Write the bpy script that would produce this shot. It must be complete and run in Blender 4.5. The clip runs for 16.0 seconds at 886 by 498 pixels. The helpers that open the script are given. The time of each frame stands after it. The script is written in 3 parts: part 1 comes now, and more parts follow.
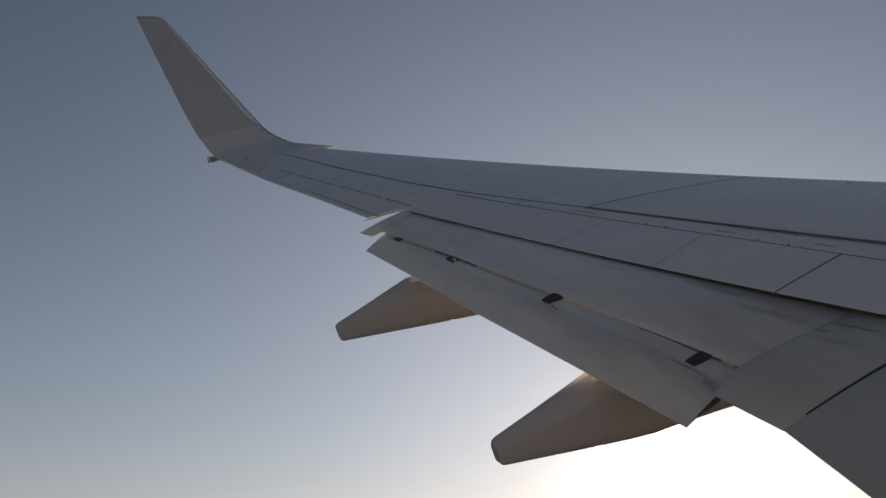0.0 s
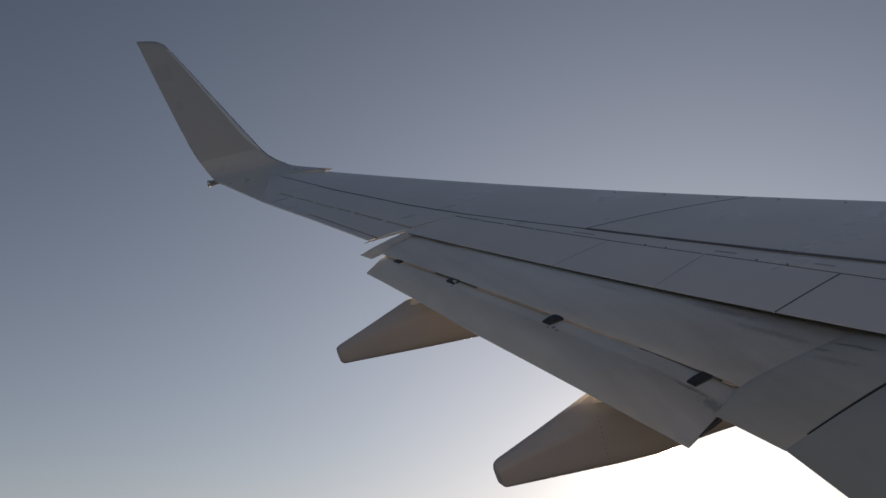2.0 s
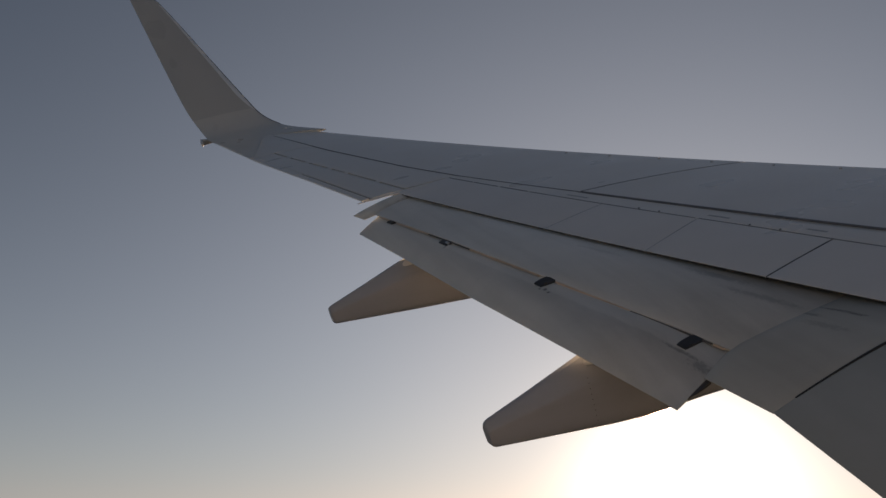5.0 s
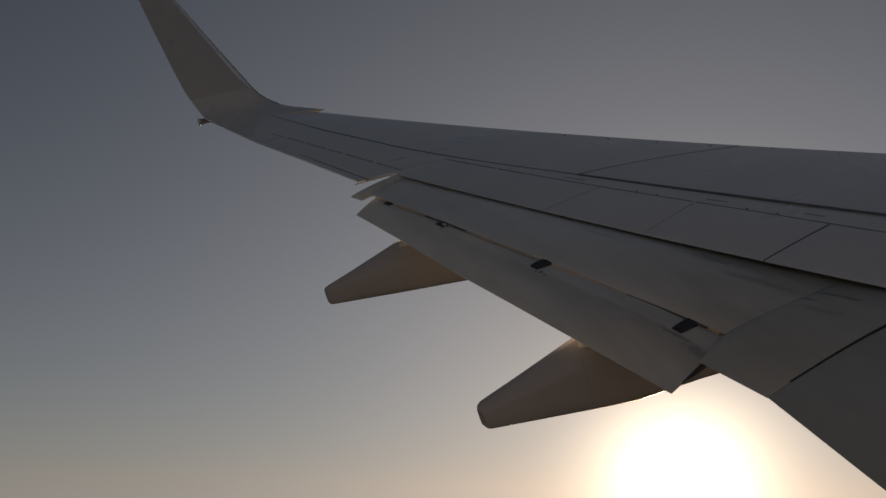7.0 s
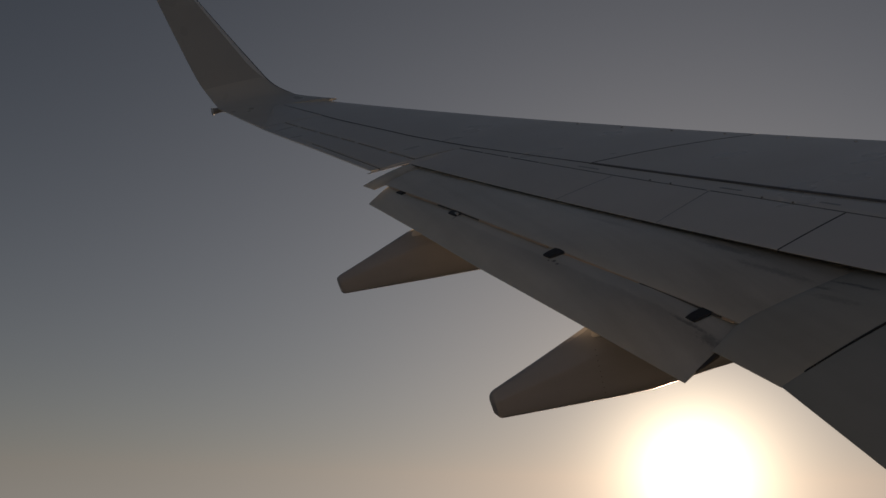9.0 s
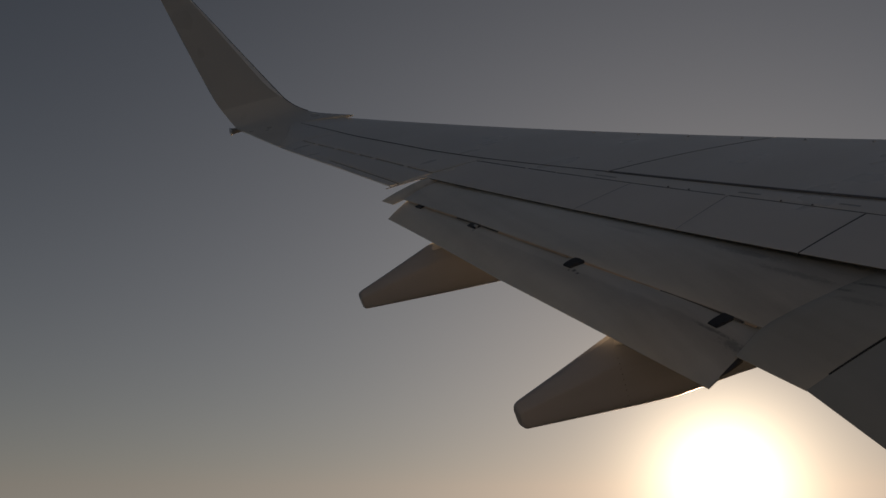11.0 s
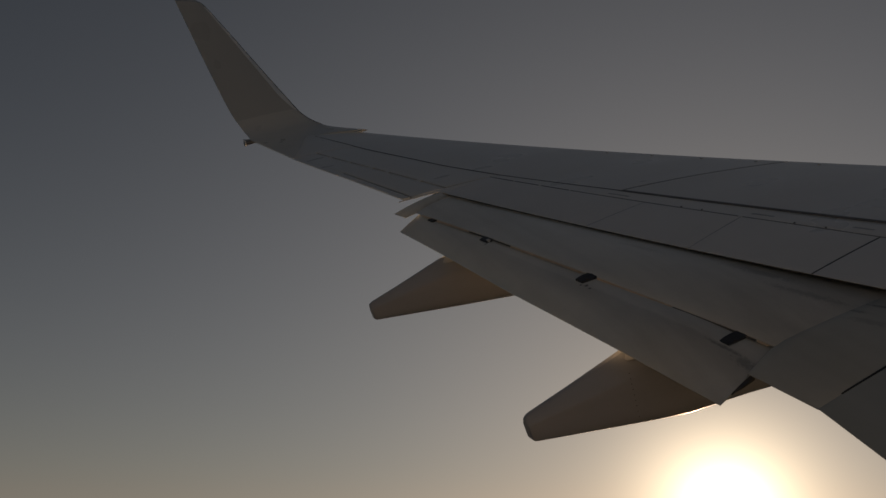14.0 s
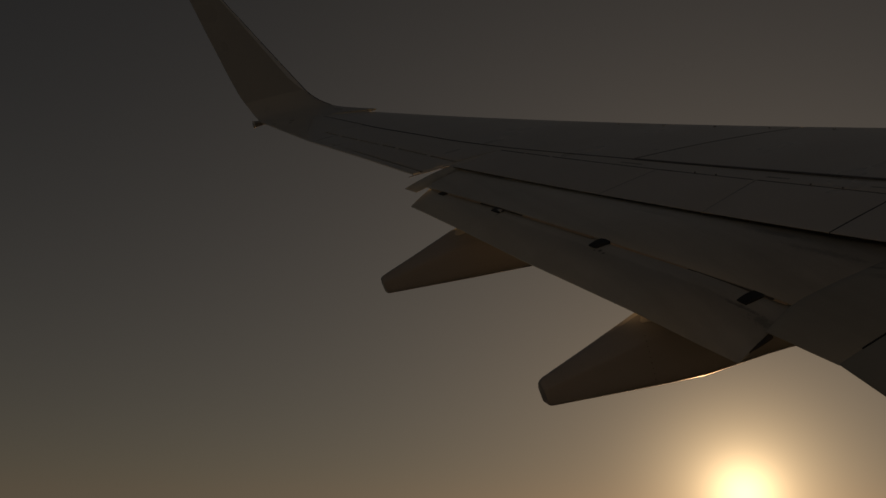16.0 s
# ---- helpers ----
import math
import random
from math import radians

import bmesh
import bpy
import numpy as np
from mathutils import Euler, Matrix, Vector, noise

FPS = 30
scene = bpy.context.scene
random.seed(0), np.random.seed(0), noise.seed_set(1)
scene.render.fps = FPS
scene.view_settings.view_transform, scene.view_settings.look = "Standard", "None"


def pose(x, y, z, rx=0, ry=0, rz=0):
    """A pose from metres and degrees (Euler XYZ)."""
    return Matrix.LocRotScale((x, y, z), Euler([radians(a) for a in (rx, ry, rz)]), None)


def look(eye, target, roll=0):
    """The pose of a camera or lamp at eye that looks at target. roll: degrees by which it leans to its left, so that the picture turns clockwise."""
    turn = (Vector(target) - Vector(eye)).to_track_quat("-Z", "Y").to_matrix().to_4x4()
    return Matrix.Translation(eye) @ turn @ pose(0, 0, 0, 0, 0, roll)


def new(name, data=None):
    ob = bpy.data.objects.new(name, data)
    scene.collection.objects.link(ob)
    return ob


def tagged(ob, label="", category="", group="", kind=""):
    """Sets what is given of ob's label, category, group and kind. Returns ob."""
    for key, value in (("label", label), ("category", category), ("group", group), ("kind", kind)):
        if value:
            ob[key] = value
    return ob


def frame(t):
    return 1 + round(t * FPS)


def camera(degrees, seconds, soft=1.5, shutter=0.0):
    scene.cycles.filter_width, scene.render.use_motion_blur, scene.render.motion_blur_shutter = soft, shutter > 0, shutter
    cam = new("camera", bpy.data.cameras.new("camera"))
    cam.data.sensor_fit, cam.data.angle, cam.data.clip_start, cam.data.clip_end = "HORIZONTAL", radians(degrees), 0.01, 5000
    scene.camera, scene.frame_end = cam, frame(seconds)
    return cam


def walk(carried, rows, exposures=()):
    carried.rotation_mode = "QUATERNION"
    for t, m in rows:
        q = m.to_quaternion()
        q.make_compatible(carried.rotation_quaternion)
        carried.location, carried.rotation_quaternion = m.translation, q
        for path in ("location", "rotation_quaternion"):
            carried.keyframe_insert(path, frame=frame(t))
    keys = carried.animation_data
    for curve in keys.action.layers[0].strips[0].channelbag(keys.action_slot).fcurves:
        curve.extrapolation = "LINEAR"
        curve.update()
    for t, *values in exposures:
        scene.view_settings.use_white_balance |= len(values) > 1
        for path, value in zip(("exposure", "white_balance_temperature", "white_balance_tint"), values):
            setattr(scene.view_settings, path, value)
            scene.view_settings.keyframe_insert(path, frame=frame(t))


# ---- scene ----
# ---- camera ----
cam = camera(49.15, 16.0, soft=1.5)
walk(cam, [
    (0.0, pose(-4.2692, 1.1521, 1.1032, 107.343, -0.418, -15.705)),
    (0.5, pose(-4.2824, 1.1466, 1.1106, 107.504, -1.093, -15.971)),
    (1.0, pose(-4.2915, 1.1353, 1.1157, 108.047, -0.608, -15.773)),
    (1.5, pose(-4.2963, 1.1329, 1.1055, 108.450, -0.683, -15.836)),
    (2.0, pose(-4.2902, 1.1272, 1.1012, 108.597, -0.025, -15.655)),
    (2.5, pose(-4.2931, 1.1345, 1.0966, 108.604, -0.350, -15.829)),
    (3.0, pose(-4.2870, 1.1390, 1.0900, 108.684, -0.065, -15.728)),
    (3.5, pose(-4.2750, 1.1308, 1.0917, 108.544, 0.412, -15.531)),
    (4.0, pose(-4.2819, 1.1342, 1.0858, 107.732, -0.005, -15.877)),
    (6.5, pose(-4.2410, 1.1632, 1.0884, 105.709, -0.938, -16.267)),
    (7.0, pose(-4.2449, 1.1642, 1.0874, 105.413, -1.042, -16.387)),
    (7.5, pose(-4.2349, 1.1725, 1.0841, 105.320, -0.603, -16.153)),
    (8.0, pose(-4.2369, 1.1725, 1.0830, 104.937, -0.204, -16.063)),
    (8.5, pose(-4.2428, 1.1676, 1.0816, 104.563, -1.211, -16.318)),
    (9.0, pose(-4.2330, 1.1772, 1.0884, 104.776, -1.231, -15.612)),
    (11.5, pose(-4.2469, 1.1373, 1.0846, 105.618, 0.263, -13.793)),
    (12.0, pose(-4.2580, 1.1510, 1.0903, 105.845, 0.460, -13.715)),
    (12.5, pose(-4.2640, 1.1391, 1.0874, 106.468, -0.256, -13.709)),
    (13.0, pose(-4.2776, 1.1376, 1.0650, 106.948, -1.242, -13.953)),
    (13.5, pose(-4.2889, 1.1443, 1.0312, 107.457, -1.381, -14.032)),
    (14.0, pose(-4.2885, 1.1564, 1.0070, 106.754, -1.664, -14.139)),
    (14.5, pose(-4.2878, 1.1941, 0.9734, 107.264, -0.973, -14.036)),
    (15.0, pose(-4.2766, 1.2255, 0.9485, 107.156, -1.259, -14.202)),
    (15.5, pose(-4.2622, 1.2735, 0.9138, 106.824, 0.338, -13.673)),
    (16.0, pose(-4.2490, 1.2650, 0.8854, 106.041, -0.840, -13.113)),
], [
    (0.0, 0.49, 6090, 16), (4.2, 0.46, 6230, 16), (6.3, -0.13, 6850, 17), (9.2, -0.62, 6950, 17), (11.3, -0.58, 7150, 17), (13.5, -0.66, 7300, 17), (14.0, -0.72, 7400, 16),
    (14.5, -1.10, 7550, 15), (15.0, -0.85, 8200, 16), (15.5, -1.02, 8800, 17), (16.0, -2.0, 9800, 19),
])

# ---- world, sun ----
SUN_AZIMUTH, SUN_ELEVATION = 29.9, 2.0
SUN_WAY = Vector((math.sin(radians(SUN_AZIMUTH)) * math.cos(radians(SUN_ELEVATION)),
                  math.cos(radians(SUN_AZIMUTH)) * math.cos(radians(SUN_ELEVATION)), math.sin(radians(SUN_ELEVATION))))
world = bpy.data.worlds.new("evening_sky")
scene.world = world
world.use_nodes = True
nt = world.node_tree
nt.nodes.clear()
w_out = nt.nodes.new("ShaderNodeOutputWorld")
w_bg = nt.nodes.new("ShaderNodeBackground")
w_sky = nt.nodes.new("ShaderNodeTexSky")
w_sky.sky_type, w_sky.sun_disc = "NISHITA", False
w_sky.sun_elevation, w_sky.sun_rotation = radians(SUN_ELEVATION), radians(SUN_AZIMUTH)
w_sky.altitude, w_sky.air_density, w_sky.dust_density, w_sky.ozone_density = 1500, 1.0, 0.6, 2.0
w_co = nt.nodes.new("ShaderNodeTexCoord")


def w_math(op, a, b=None):
    n = nt.nodes.new("ShaderNodeMath")
    n.operation = op
    for i, v in enumerate((a, b)):
        if v is None:
            continue
        if isinstance(v, (int, float)):
            n.inputs[i].default_value = v
        else:
            nt.links.new(v, n.inputs[i])
    return n.outputs[0]


def w_scale(colour, factor):
    n = nt.nodes.new("ShaderNodeVectorMath")
    n.operation = "SCALE"
    if isinstance(colour, tuple):
        n.inputs[0].default_value = colour
    else:
        nt.links.new(colour, n.inputs[0])
    if isinstance(factor, (int, float)):
        n.inputs["Scale"].default_value = factor
    else:
        nt.links.new(factor, n.inputs["Scale"])
    return n.outputs[0]


def w_add(a, b):
    n = nt.nodes.new("ShaderNodeVectorMath")
    nt.links.new(a, n.inputs[0])
    nt.links.new(b, n.inputs[1])
    return n.outputs[0]


w_sep = nt.nodes.new("ShaderNodeSeparateXYZ")
nt.links.new(w_co.outputs["Generated"], w_sep.inputs[0])
w_com = nt.nodes.new("ShaderNodeCombineXYZ")
nt.links.new(w_sep.outputs[0], w_com.inputs[0])
nt.links.new(w_sep.outputs[1], w_com.inputs[1])
nt.links.new(w_math("MAXIMUM", w_sep.outputs[2], 0.03), w_com.inputs[2])
nt.links.new(w_com.outputs[0], w_sky.inputs[0])
# haze that scatters the low sun: a wide and a narrow aureole
w_dot = nt.nodes.new("ShaderNodeVectorMath")
w_dot.operation = "DOT_PRODUCT"
nt.links.new(w_co.outputs["Generated"], w_dot.inputs[0])
w_dot.inputs[1].default_value = SUN_WAY
w_near = w_math("MAXIMUM", w_dot.outputs["Value"], 0.0)
w_hue = nt.nodes.new("ShaderNodeHueSaturation")
w_hue.inputs["Saturation"].default_value = 0.85
nt.links.new(w_sky.outputs[0], w_hue.inputs["Color"])
w_all = w_scale(w_hue.outputs[0], 0.32)
w_all = w_add(w_all, w_scale((1.0, 0.84, 0.58), w_math("MULTIPLY", w_math("POWER", w_near, 2200.0), 30.0)))
w_all = w_add(w_all, w_scale((1.0, 0.90, 0.74), w_math("MULTIPLY", w_math("POWER", w_near, 200.0), 3.0)))
w_all = w_add(w_all, w_scale((1.06, 0.90, 0.68), w_math("MULTIPLY", w_math("POWER", w_near, 35.0), 2.2)))
w_all = w_add(w_all, w_scale((0.96, 0.97, 0.97), w_math("MULTIPLY", w_math("POWER", w_near, 7.0), 2.0)))
w_off = w_math("MULTIPLY", w_math("SUBTRACT", 1.0, w_near), 2.0 / radians(3.1) ** 2)
w_core = w_math("EXPONENT", w_math("MULTIPLY", w_math("POWER", w_off, 0.72), -1.0))
w_all = w_add(w_all, w_scale((1.0, 0.85, 0.58), w_math("MULTIPLY", w_core, 30.0)))
# haze: thicker and warmer towards the horizon
w_height = w_math("MAXIMUM", w_sep.outputs[2], 0.0)
w_haze = w_math("MULTIPLY", w_math("EXPONENT", w_math("MULTIPLY", w_height, -5.0)), 1.75)
w_all = w_add(w_all, w_scale((0.92, 0.96, 1.01), w_haze))
w_all = w_add(w_all, w_scale((0.72, 0.92, 1.25), 0.27))
w_warm = w_math("MULTIPLY", w_math("EXPONENT", w_math("MULTIPLY", w_height, -17.0)), 0.10)
w_all = w_add(w_all, w_scale((1.0, 0.74, 0.40), w_warm))
nt.links.new(w_all, w_bg.inputs[0])
w_bg.inputs[1].default_value = 0.1
nt.links.new(w_bg.outputs[0], w_out.inputs[0])

sun = new("sun", bpy.data.lights.new("sun", "SUN"))
sun.data.energy, sun.data.angle, sun.data.color = 4.2, radians(0.53), (1.0, 0.72, 0.45)
sun.matrix_world = look(SUN_WAY * 200, (0, 0, 0))


# ---- materials ----
def material(name):
    m = bpy.data.materials.new(name)
    m.use_nodes = True
    return m, m.node_tree, m.node_tree.nodes["Principled BSDF"]


def noise_node(t, scale, detail=4.0, rough=0.55, stretch=None, seed=0.0):
    co = t.nodes.new("ShaderNodeTexCoord")
    mp = t.nodes.new("ShaderNodeMapping")
    mp.inputs["Location"].default_value = (seed, seed * 1.7, seed * 0.3)
    if stretch:
        mp.inputs["Scale"].default_value = stretch
    n = t.nodes.new("ShaderNodeTexNoise")
    n.inputs["Scale"].default_value, n.inputs["Detail"].default_value, n.inputs["Roughness"].default_value = scale, detail, rough
    t.links.new(co.outputs["Object"], mp.inputs[0])
    t.links.new(mp.outputs[0], n.inputs["Vector"])
    return n.outputs["Fac"]


def ramp(t, fac, stops):
    r = t.nodes.new("ShaderNodeValToRGB")
    while len(r.color_ramp.elements) < len(stops):
        r.color_ramp.elements.new(0.5)
    for e, (at, c) in zip(r.color_ramp.elements, stops):
        e.position, e.color = at, (*c, 1)
    t.links.new(fac, r.inputs[0])
    return r.outputs[0]


def multiply(t, a, b, fac=1.0):
    n = t.nodes.new("ShaderNodeMix")
    n.data_type, n.blend_type = "RGBA", "MULTIPLY"
    n.inputs["Factor"].default_value = fac
    t.links.new(a, n.inputs["A"])
    t.links.new(b, n.inputs["B"])
    return n.outputs["Result"]


def bump(t, bsdf, fac, strength, distance):
    b = t.nodes.new("ShaderNodeBump")
    b.inputs["Strength"].default_value, b.inputs["Distance"].default_value = strength, distance
    t.links.new(fac, b.inputs["Height"])
    t.links.new(b.outputs[0], bsdf.inputs["Normal"])


def painted_metal(name, colour, rough=0.42, grime=0.25, metal=0.0, streak=(0.7, 5.0, 0.2), coat=0.0, speck=0.022, bands=(), spots=()):
    """Aircraft paint: faint mottling, streaks that run with the airflow, soft waviness of the sheet.
    bands: darker bands across a plate, (from, to, amount, share of the span where it fades in); spots: (u, v, du, dv,
    amount)."""
    m, t, b = material(name)
    c = tuple(colour)
    lo = tuple(v * (1 - grime) for v in c)
    base = ramp(t, noise_node(t, 1.3, 5, 0.6), [(0.3, lo), (0.68, c)])
    dirt = ramp(t, noise_node(t, 1.0, 3, 0.55, streak, 3.1), [(0.30, (1 - grime, 1 - grime, 1 - grime * 1.1)), (0.60, (1, 1, 1))])
    fine = ramp(t, noise_node(t, 45, 3, 0.6, None, 9.0), [(0.25, (1 - speck, 1 - speck, 1 - speck * 1.1)), (0.45, (1, 1, 1))])
    paint = multiply(t, multiply(t, base, dirt), fine)
    if bands or spots:
        uv = t.nodes.new("ShaderNodeUVMap")
        uv.uv_map = "plate"
        wob = noise_node(t, 2.2, 6, 0.7, (3.0, 0.6, 3.0), 6.0)
        for v0, v1, amount, u0 in bands:
            paint = multiply(t, paint, dark_band(t, uv.outputs[0], wob, v0, v1, amount, u0))
        rag = noise_node(t, 26.0, 6, 0.75, (1.6, 0.7, 1.6), 2.0)
        for u, v, du, dv, amount in spots:
            paint = multiply(t, paint, smear(t, uv.outputs[0], rag, u, v, du, dv, amount))
    t.links.new(paint, b.inputs["Base Color"])
    r = ramp(t, noise_node(t, 2.0, 2, 0.5, streak, 5.0), [(0.3, (rough - 0.07,) * 3), (0.7, (rough + 0.12,) * 3)])
    t.links.new(r, b.inputs["Roughness"])
    b.inputs["Metallic"].default_value = metal
    b.inputs["Coat Weight"].default_value, b.inputs["Coat Roughness"].default_value = coat, 0.22
    bump(t, b, noise_node(t, 2.2, 3, 0.5, None, 2.0), 0.05, 0.01)
    return m


def math_node(t, op, *values):
    n = t.nodes.new("ShaderNodeMath")
    n.operation = op
    for i, v in enumerate(values):
        if isinstance(v, (int, float)):
            n.inputs[i].default_value = v
        else:
            t.links.new(v, n.inputs[i])
    return n.outputs[0]


def grey(t, amount_socket):
    """One minus the amount, as a grey."""
    n = t.nodes.new("ShaderNodeCombineColor")
    f = math_node(t, "SUBTRACT", 1.0, amount_socket)
    for i in range(3):
        t.links.new(f, n.inputs[i])
    return n.outputs[0]


def soft_step(t, x, a, b):
    n = t.nodes.new("ShaderNodeMapRange")
    n.interpolation_type = "SMOOTHSTEP"
    n.inputs["From Min"].default_value, n.inputs["From Max"].default_value = a, b
    t.links.new(x, n.inputs["Value"])
    return n.outputs[0]


def dark_band(t, uv, wobble, v0, v1, amount, u0):
    """A darker band along the span: a sharper front edge, a long soft fade behind."""
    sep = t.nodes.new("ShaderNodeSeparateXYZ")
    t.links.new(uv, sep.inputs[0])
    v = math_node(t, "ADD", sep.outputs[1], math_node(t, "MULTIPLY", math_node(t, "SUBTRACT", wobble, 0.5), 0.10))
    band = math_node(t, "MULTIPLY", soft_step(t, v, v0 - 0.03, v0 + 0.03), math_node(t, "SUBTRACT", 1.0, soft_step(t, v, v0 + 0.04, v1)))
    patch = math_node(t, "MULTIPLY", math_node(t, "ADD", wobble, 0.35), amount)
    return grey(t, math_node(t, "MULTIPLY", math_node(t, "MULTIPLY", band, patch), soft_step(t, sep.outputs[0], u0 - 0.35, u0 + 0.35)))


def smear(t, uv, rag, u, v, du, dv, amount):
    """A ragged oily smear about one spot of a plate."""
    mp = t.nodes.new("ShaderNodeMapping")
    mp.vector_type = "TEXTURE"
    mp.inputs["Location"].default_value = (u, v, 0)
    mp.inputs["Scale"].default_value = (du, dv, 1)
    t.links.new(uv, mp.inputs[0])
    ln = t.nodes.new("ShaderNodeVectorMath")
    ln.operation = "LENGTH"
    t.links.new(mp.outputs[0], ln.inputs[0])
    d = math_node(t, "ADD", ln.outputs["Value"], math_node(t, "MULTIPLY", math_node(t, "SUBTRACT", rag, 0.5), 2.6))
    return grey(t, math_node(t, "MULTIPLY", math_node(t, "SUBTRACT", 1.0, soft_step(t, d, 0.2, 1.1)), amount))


WING_GREY = painted_metal("wing_grey_paint", (0.85, 0.815, 0.765), 0.32, 0.03, streak=(0.5, 0.9, 0.2), coat=0.8, speck=0.006)
SPOILER_GREY = painted_metal("spoiler_grey_paint", (0.85, 0.81, 0.765), 0.34, 0.04, streak=(0.5, 0.9, 0.2), coat=0.7, speck=0.006)
# first band paints the shade below the spoilers' rear edge; second darkens the inner end
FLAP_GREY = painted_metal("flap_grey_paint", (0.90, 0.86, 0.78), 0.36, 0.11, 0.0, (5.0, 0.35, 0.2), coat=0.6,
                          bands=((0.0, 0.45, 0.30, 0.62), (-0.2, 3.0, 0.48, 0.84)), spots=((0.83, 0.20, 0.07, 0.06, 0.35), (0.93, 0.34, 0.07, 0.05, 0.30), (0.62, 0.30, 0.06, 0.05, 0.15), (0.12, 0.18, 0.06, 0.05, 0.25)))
# bands: darker behind the nose, and darker towards the inner end
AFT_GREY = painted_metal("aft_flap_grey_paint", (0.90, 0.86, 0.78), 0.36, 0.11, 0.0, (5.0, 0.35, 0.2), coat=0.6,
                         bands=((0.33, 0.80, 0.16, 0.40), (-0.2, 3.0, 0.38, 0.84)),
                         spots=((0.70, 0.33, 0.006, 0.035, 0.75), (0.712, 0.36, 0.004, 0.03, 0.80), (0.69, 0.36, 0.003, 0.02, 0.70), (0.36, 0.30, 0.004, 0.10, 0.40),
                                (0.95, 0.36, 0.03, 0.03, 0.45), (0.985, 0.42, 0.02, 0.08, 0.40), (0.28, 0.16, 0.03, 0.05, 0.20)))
# darker base than the main flap; front band is slot shade painted in
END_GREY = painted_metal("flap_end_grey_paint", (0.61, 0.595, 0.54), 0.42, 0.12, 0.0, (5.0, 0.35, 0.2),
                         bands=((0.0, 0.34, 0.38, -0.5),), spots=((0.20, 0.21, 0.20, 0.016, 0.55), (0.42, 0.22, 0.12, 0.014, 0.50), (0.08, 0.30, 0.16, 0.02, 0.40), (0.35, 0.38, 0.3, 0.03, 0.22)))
INNER_GREY = painted_metal("inner_flap_grey_paint", (0.46, 0.48, 0.465), 0.42, 0.10, 0.0, (3.0, 0.4, 0.2))
FAIRING_GREY = painted_metal("fairing_grey_paint", (0.47, 0.47, 0.49), 0.36, 0.10, 0.0, (0.8, 0.5, 5.0))
# pale tone of a sunlit patch, painted on the fairings' shoulders
SUNPATCH_WHITE = painted_metal("pale_sunlit_patch", (0.76, 0.74, 0.71), 0.35, 0.06)
# blade darker than its root: a dark reflection put into the colour
WINGLET_DARK = painted_metal("winglet_dark_reflection", (0.61, 0.595, 0.565), 0.30, 0.03, 0.0, (1.0, 1.0, 0.5), speck=0.006)
ROOT_PAINT = painted_metal("winglet_root_paint", (0.73, 0.705, 0.66), 0.32, 0.04, 0.0, (1.0, 1.0, 0.5), speck=0.006, coat=0.5)
# white stands in for the highlight along the winglet's leading edge
EDGE_HIGHLIGHT = painted_metal("glossy_edge_highlight", (0.97, 0.96, 0.94), 0.15, 0.02, coat=1.0)
BARE_METAL = painted_metal("bare_aluminium", (0.72, 0.73, 0.75), 0.26, 0.10, 1.0)
SEAL = painted_metal("rubber_seal", (0.045, 0.045, 0.05), 0.7, 0.3)
RECESS = painted_metal("dark_recess", (0.025, 0.026, 0.03), 0.85, 0.4)
FITTING = painted_metal("dark_steel_fitting", (0.09, 0.09, 0.095), 0.5, 0.4, 0.4)
JOINT_GREY = painted_metal("worn_joint_filler", (0.19, 0.18, 0.18), 0.6, 0.3)
HINGE_FILL = painted_metal("grey_hinge_sealant", (0.33, 0.32, 0.32), 0.6, 0.25)
# tan stands in for sunlight coming up through the flap slot
SLOT_SUN = painted_metal("tan_slot_sunlight", (0.86, 0.66, 0.49), 0.4, 0.2)
STRIP_GREY = painted_metal("weathered_strip_grey", (0.46, 0.46, 0.47), 0.5, 0.2)
DULL_STRIP = painted_metal("dark_slot_strip", (0.20, 0.185, 0.17), 0.6, 0.4)
LENS, t_, b_ = material("light_lens")
b_.inputs["Base Color"].default_value = (0.85, 0.86, 0.88, 1)
b_.inputs["Roughness"].default_value = 0.35
b_.inputs["Coat Weight"].default_value = 0.6

SEA, t_, b_ = material("sea_water")
t_.links.new(ramp(t_, noise_node(t_, 0.004, 4, 0.6), [(0.3, (0.010, 0.016, 0.022)), (0.7, (0.016, 0.024, 0.03))]), b_.inputs["Base Color"])
b_.inputs["Roughness"].default_value = 0.30
b_.inputs["Specular IOR Level"].default_value = 0.5
b_.inputs["IOR"].default_value = 1.33
n1 = noise_node(t_, 0.035, 6, 0.62, (1.0, 0.45, 1.0))
bump(t_, b_, n1, 0.8, 3.0)

LAND, t_, b_ = material("scrub_hills")
c1 = ramp(t_, noise_node(t_, 0.012, 7, 0.65), [(0.30, (0.20, 0.178, 0.155)), (0.5, (0.25, 0.225, 0.195)), (0.72, (0.31, 0.28, 0.245))])
t_.links.new(c1, b_.inputs["Base Color"])
b_.inputs["Roughness"].default_value = 0.95
bump(t_, b_, noise_node(t_, 0.02, 6, 0.7), 0.5, 4.0)


